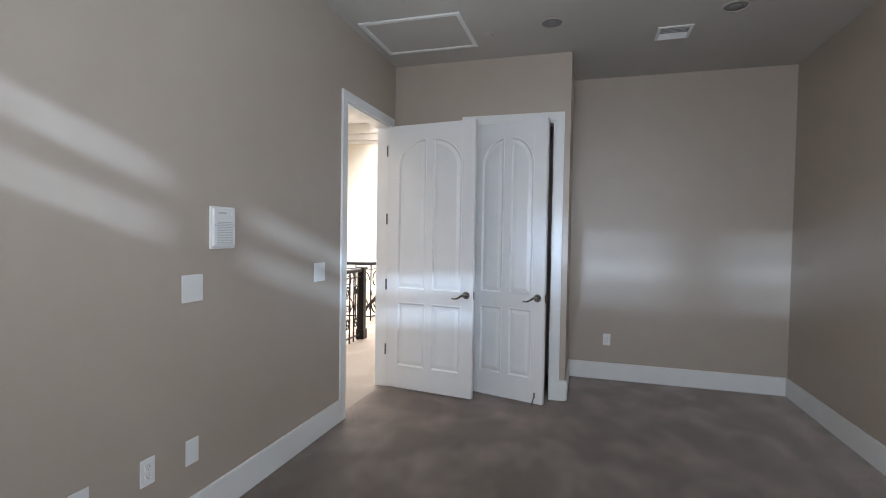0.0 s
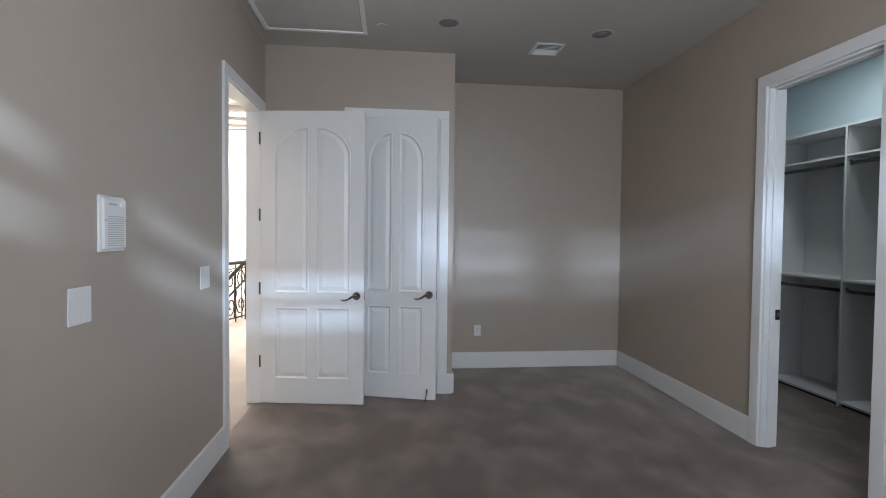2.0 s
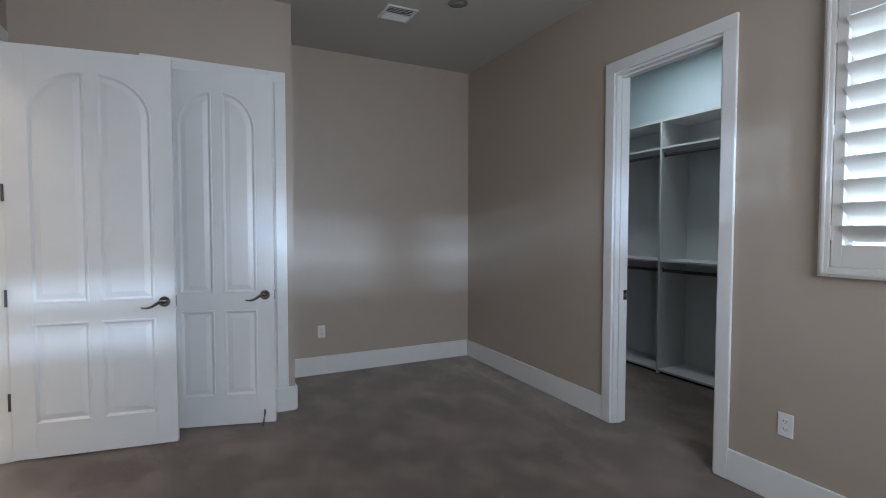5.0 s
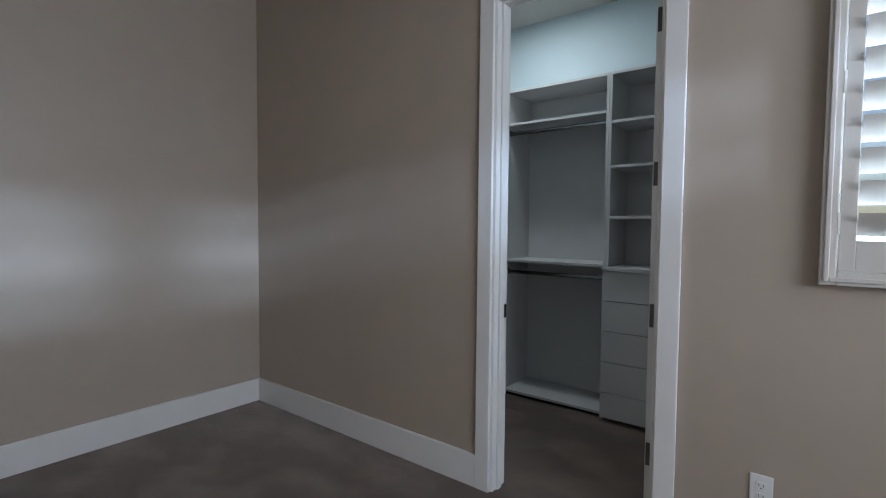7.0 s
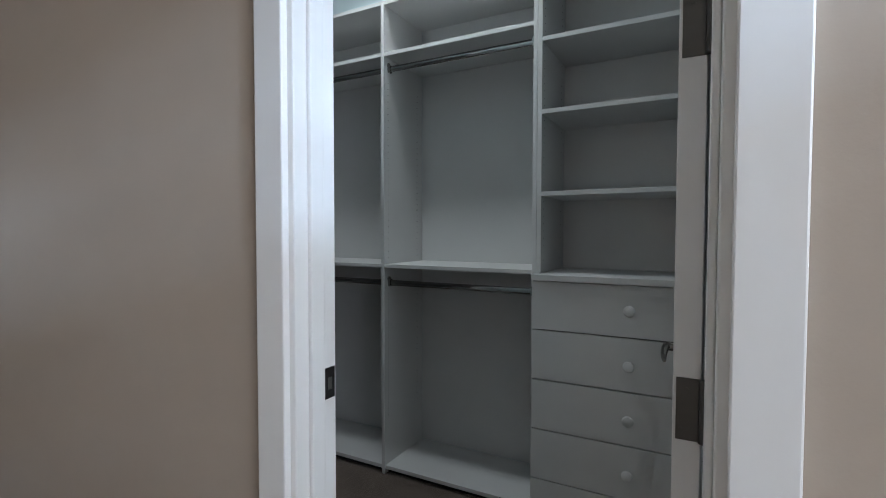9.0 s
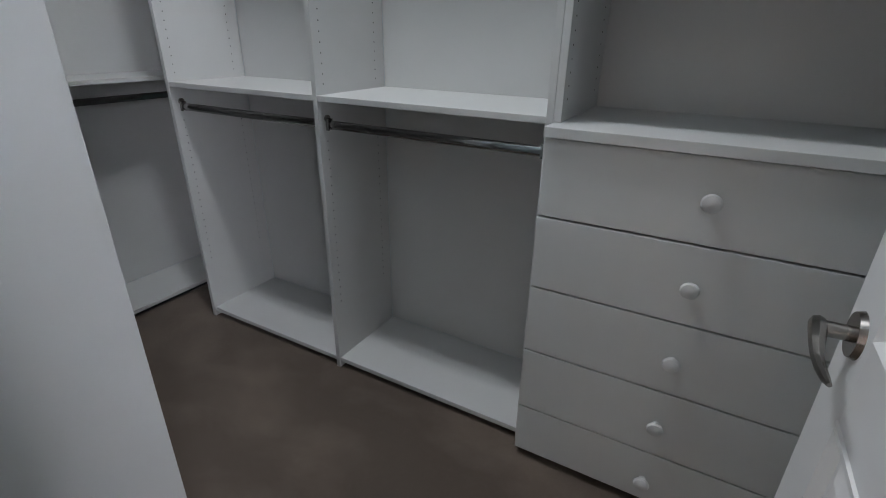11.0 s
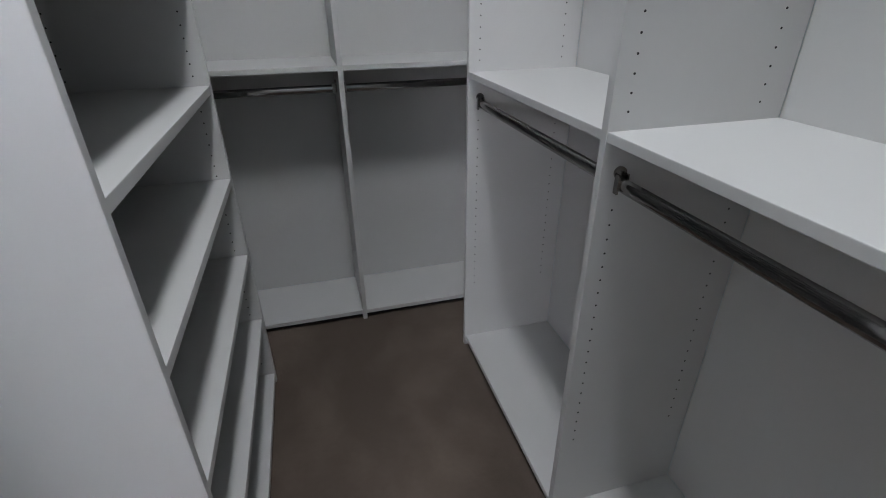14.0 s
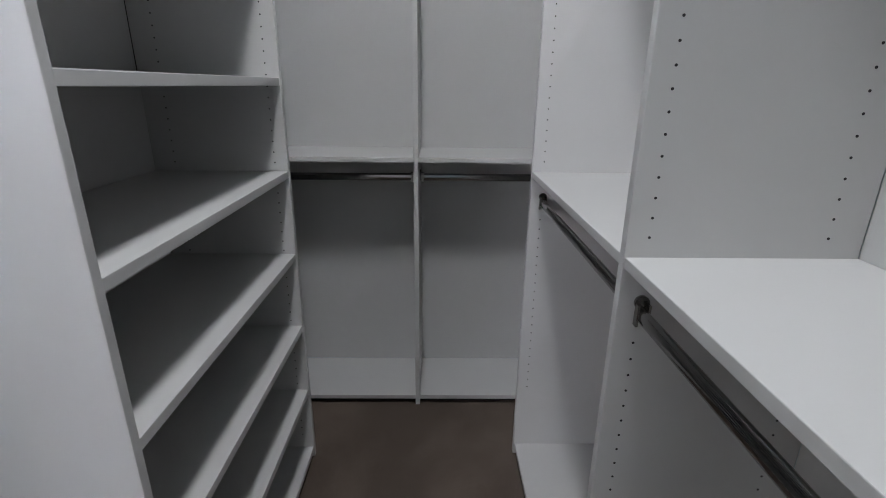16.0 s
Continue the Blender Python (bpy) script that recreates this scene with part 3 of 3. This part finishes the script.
def wall_plate(name, m, w, h, label, category, kind):
    """A cover plate; local x along the wall, y up, z out of it."""
    root = empty(name, m, label, category, "wall plates")
    part("cover", boxes((-w / 2, -h / 2, 0, w / 2, h / 2, 0.006), bevel=0.003), PLASTIC, root)
    if kind == "outlet":
        for dy in (-0.0195, 0.0195):
            bm = bmesh.new()
            box(bm, -0.0165, dy - 0.014, 0.005, 0.0165, dy + 0.014, 0.008, bevel=0.003)
            s = part("socket", bm, PLASTIC, root)
            part("slots", boxes((-0.008, dy - 0.002, 0.0075, -0.006, dy + 0.007, 0.0084), (0.006, dy - 0.002, 0.0075, 0.008, dy + 0.006, 0.0084), (-0.002, dy - 0.010, 0.0075, 0.002, dy - 0.006, 0.0084)), DARK, s)
    if kind == "switch":
        for dx in (-0.023, 0.023):
            part("rocker", boxes((dx - 0.016, -0.033, 0.005, dx + 0.016, 0.033, 0.009), bevel=0.002), PLASTIC, root)
    for sy in ((0,) if kind == "outlet" else (-h * 0.36, h * 0.36)):
        bm = bmesh.new()
        tube(bm, (0, sy, 0.005), (0, sy, 0.0072), 0.003, 8)
        part("screw", bm, TRIM, root)
    return root


wall_plate("light_switch", on_west(2.81, 1.171), 0.14, 0.13, "white double rocker switch on the taupe wall", "light switch", "switch")
wall_plate("blank_plate", on_west(1.671, 1.172), 0.127, 0.13, "blank white cover plate on the taupe wall", "wall plate", "blank")
wall_plate("wall_outlet", on_west(1.424, 0.405), 0.072, 0.118, "white duplex outlet above the baseboard", "outlet", "outlet")
wall_plate("blank_plate", on_west(1.669, 0.39), 0.078, 0.122, "small blank white plate beside the outlet", "wall plate", "blank")
wall_plate("blank_plate", on_west(1.13, 0.41), 0.078, 0.122, "small blank white plate above the baseboard", "wall plate", "blank")
wall_plate("wall_outlet", pose(2.017, NORTH, 0.407, 90, 0, 0), 0.072, 0.118, "white duplex outlet on the alcove wall", "outlet", "outlet")
wall_plate("wall_outlet", pose(EAST, 1.752, 0.405, 90, 0, -90), 0.072, 0.118, "white duplex outlet under the shuttered window", "outlet", "outlet")

ic = empty("intercom", on_west(1.863, 1.463), "white wall intercom with a speaker grille", "intercom")
part("back_plate", boxes((-0.086, -0.107, 0, 0.086, 0.107, 0.010), bevel=0.004), PLASTIC, ic)
part("housing", boxes((-0.076, -0.096, 0.0095, 0.076, 0.096, 0.022), bevel=0.005), PLASTIC, ic)
bm = bmesh.new()
for i in range(14):
    box(bm, -0.055, -0.085 + i * 0.0085, 0.0215, 0.055, -0.0815 + i * 0.0085, 0.0232)
part("speaker_grille", bm, GRILLE, ic, "grey slotted speaker grille")
part("label_strip", boxes((-0.045, 0.07, 0.0215, 0.01, 0.078, 0.0228)), GRILLE, ic)
bm = bmesh.new()
tube(bm, (0.045, 0.074, 0.021), (0.045, 0.074, 0.03), 0.012, 16, 0.01)
part("volume_knob", bm, PLASTIC, ic, "", True)
for dx in (-0.066, 0.066):
    bm = bmesh.new()
    tube(bm, (dx, 0.012, 0.0215), (dx, 0.012, 0.0235), 0.0045, 10)
    part("screw", bm, GRILLE, ic)

hatch = empty("attic_hatch", pose(0.483, 3.52, CEIL), "attic hatch panel with white trim in the ceiling", "ceiling hatch")
part("hatch_panel", boxes((-0.37, -0.29, -0.006, 0.37, 0.29, -0.001)), CEILING, hatch)
for c in ((-0.4, -0.32, 0.4, -0.285), (-0.4, 0.285, 0.4, 0.32), (-0.4, -0.285, -0.365, 0.285), (0.365, -0.285, 0.4, 0.285)):
    part("trim_strip", boxes((c[0], c[1], -0.016, c[2], c[3], -0.001), bevel=0.004), TRIM, hatch)


def can_light(x, y):
    root = empty("recessed_light", pose(x, y, CEIL), "unlit recessed ceiling downlight with a white ring", "ceiling light", "downlights")
    bm = bmesh.new()
    n = 32
    rings = [[bm.verts.new((r * math.cos(2 * math.pi * k / n), r * math.sin(2 * math.pi * k / n), z)) for k in range(n)] for r, z in ((0.0935, -0.001), (0.095, -0.006), (0.078, -0.008), (0.074, -0.004))]
    for a, b in zip(rings, rings[1:]):
        for k in range(n):
            bm.faces.new((a[k], a[(k + 1) % n], b[(k + 1) % n], b[k]))
    part("trim_ring", bm, CEILING, root, "", True)
    bm = bmesh.new()
    tube(bm, (0, 0, -0.0045), (0, 0, -0.003), 0.075, 32)
    part("baffle", bm, CANIN, root, "dark unlit baffle")
    bm = bmesh.new()
    bmesh.ops.create_uvsphere(bm, u_segments=20, v_segments=10, radius=0.045, matrix=Matrix.Diagonal((1, 1, 0.35, 1)) @ Matrix.Translation((0, 0, -0.01)))
    part("bulb", bm, CANIN, root, "", True)


can_light(1.509, 3.557)
can_light(2.742, 3.603)

vent = empty("ceiling_vent", pose(2.405, 3.957, CEIL), "white ceiling air register with dark slots", "air vent")
for c in ((-0.125, -0.125, 0.125, -0.1), (-0.125, 0.1, 0.125, 0.125), (-0.125, -0.1, -0.1, 0.1), (0.1, -0.1, 0.125, 0.1)):
    part("frame", boxes((c[0], c[1], -0.010, c[2], c[3], -0.001), bevel=0.003), TRIM, vent)
part("backing", boxes((-0.1, -0.1, -0.003, 0.1, 0.1, -0.001)), DARK, vent, "dark duct opening")
for i in range(8):
    y = -0.0875 + i * 0.025
    bm = bmesh.new()
    box(bm, -0.1, -0.010, -0.001, 0.1, 0.010, 0.001)
    tl = Matrix.Translation((0, y, -0.010)) @ Matrix.Rotation(radians(38 if i < 4 else -50), 4, "X")
    bmesh.ops.transform(bm, matrix=tl, verts=bm.verts)
    part("slat", bm, TRIM, vent)

det = empty("sprinkler_cap", pose(1.003, 3.671, CEIL), "small round white sprinkler cover on the ceiling", "sprinkler")
bm = bmesh.new()
tube(bm, (0, 0, -0.008), (0, 0, -0.001), 0.036, 24, 0.04)
part("cover", bm, CEILING, det, "", True)

# ---- hall railing ----


def railing(a, b, newel_at, label, step=0.12, r0=0.055):
    """A black iron railing from a to b with scrolled balusters."""
    a, b = Vector((*a, 0)), Vector((*b, 0))
    u = (b - a).normalized()
    L = (b - a).length
    root = empty("stair_railing", Matrix.Translation(a), label, "railing", "hall railings")
    bm = bmesh.new()
    sweep(bm, [Vector((0, 0, 0.95)), u * L + Vector((0, 0, 0.95))], 0.028, 10)
    part("handrail", bm, IRON, root, "", True)
    bm = bmesh.new()
    sweep(bm, [Vector((0, 0, 0.07)), u * L + Vector((0, 0, 0.07))], 0.012, 6)
    sweep(bm, [Vector((0, 0, 0.86)), u * L + Vector((0, 0, 0.86))], 0.009, 6)
    part("bottom_rail", bm, IRON, root)
    n = max(2, round(L / step))
    for i in range(n + 1):
        p = u * (L * i / n)
        bm = bmesh.new()
        sweep(bm, [p + Vector((0, 0, z)) for z in (0, 0.4, 0.46, 0.52, 0.95)], [0.011, 0.011, 0.02, 0.011, 0.011], 6)
        part("baluster", bm, IRON, root, "", True)
    for i in range(n):
        if i % 2 and step < 0.2:
            continue
        c = u * (L * (i + 0.5) / n)
        for z0, sg in ((0.68, 1), (0.27, -1)):
            bm = bmesh.new()
            pts = []
            for k in range(26):
                an = k / 25 * 2.6 * math.pi
                r = r0 * (1 - k / 34)
                pts.append(c + u * (r * math.cos(an) * sg) + Vector((0, 0, z0 + sg * r * math.sin(an) * 1.5)))
            sweep(bm, pts, 0.010, 6)
            part("scroll", bm, IRON, root, "", True)
    if newel_at is not None:
        p = u * newel_at
        bm = bmesh.new()
        box(bm, p.x - 0.045, p.y - 0.045, 0, p.x + 0.045, p.y + 0.045, 0.95, bevel=0.006)
        box(bm, p.x - 0.06, p.y - 0.06, 0.95, p.x + 0.06, p.y + 0.06, 0.99, bevel=0.01)
        box(bm, p.x - 0.06, p.y - 0.06, 0, p.x + 0.06, p.y + 0.06, 0.14, bevel=0.008)
        part("newel_post", bm, IRON, root, "black square newel post")


railing((-1.15, 4.2), (-1.15, 5.85), 1.65, "black wrought-iron hall railing ending at a newel post")
railing((-3.2, 7.0), (-1.62, 7.15), None, "black scrolled iron railing across the stair well", 0.28, 0.11)
railing((-1.62, 7.15), (-1.25, 8.4), None, "black scrolled iron railing along the far landing", 0.28, 0.11)


def sloped_rail(a, b, label):
    """A handrail and a lower rail running down a flight, with upright bars."""
    a, b = Vector(a), Vector(b)
    root = empty("stair_handrail", Matrix.Translation((a.x, a.y, 0)), label, "handrail", "hall railings")
    d = b - a
    foot = Vector((0, 0, a.z))
    for name, r, dz in (("handrail", 0.03, 0.0), ("lower_rail", 0.016, -0.3)):
        bm = bmesh.new()
        t0 = 0.0 if not dz else 0.27
        sweep(bm, [foot + d * t0 + Vector((0, 0, dz)), foot + d + Vector((0, 0, dz))], r, 8)
        part(name, bm, IRON, root, "", True)
    for i in range(8):
        p = foot + d * (0.08 + 0.92 * i / 7)
        bm = bmesh.new()
        tube(bm, (p.x, p.y, 0), p, 0.010, 6)
        part("baluster", bm, IRON, root)


sloped_rail((-2.2, 8.2, 0.03), (-1.3, 8.3, 1.02), "black iron handrail sloping along the stair flight")
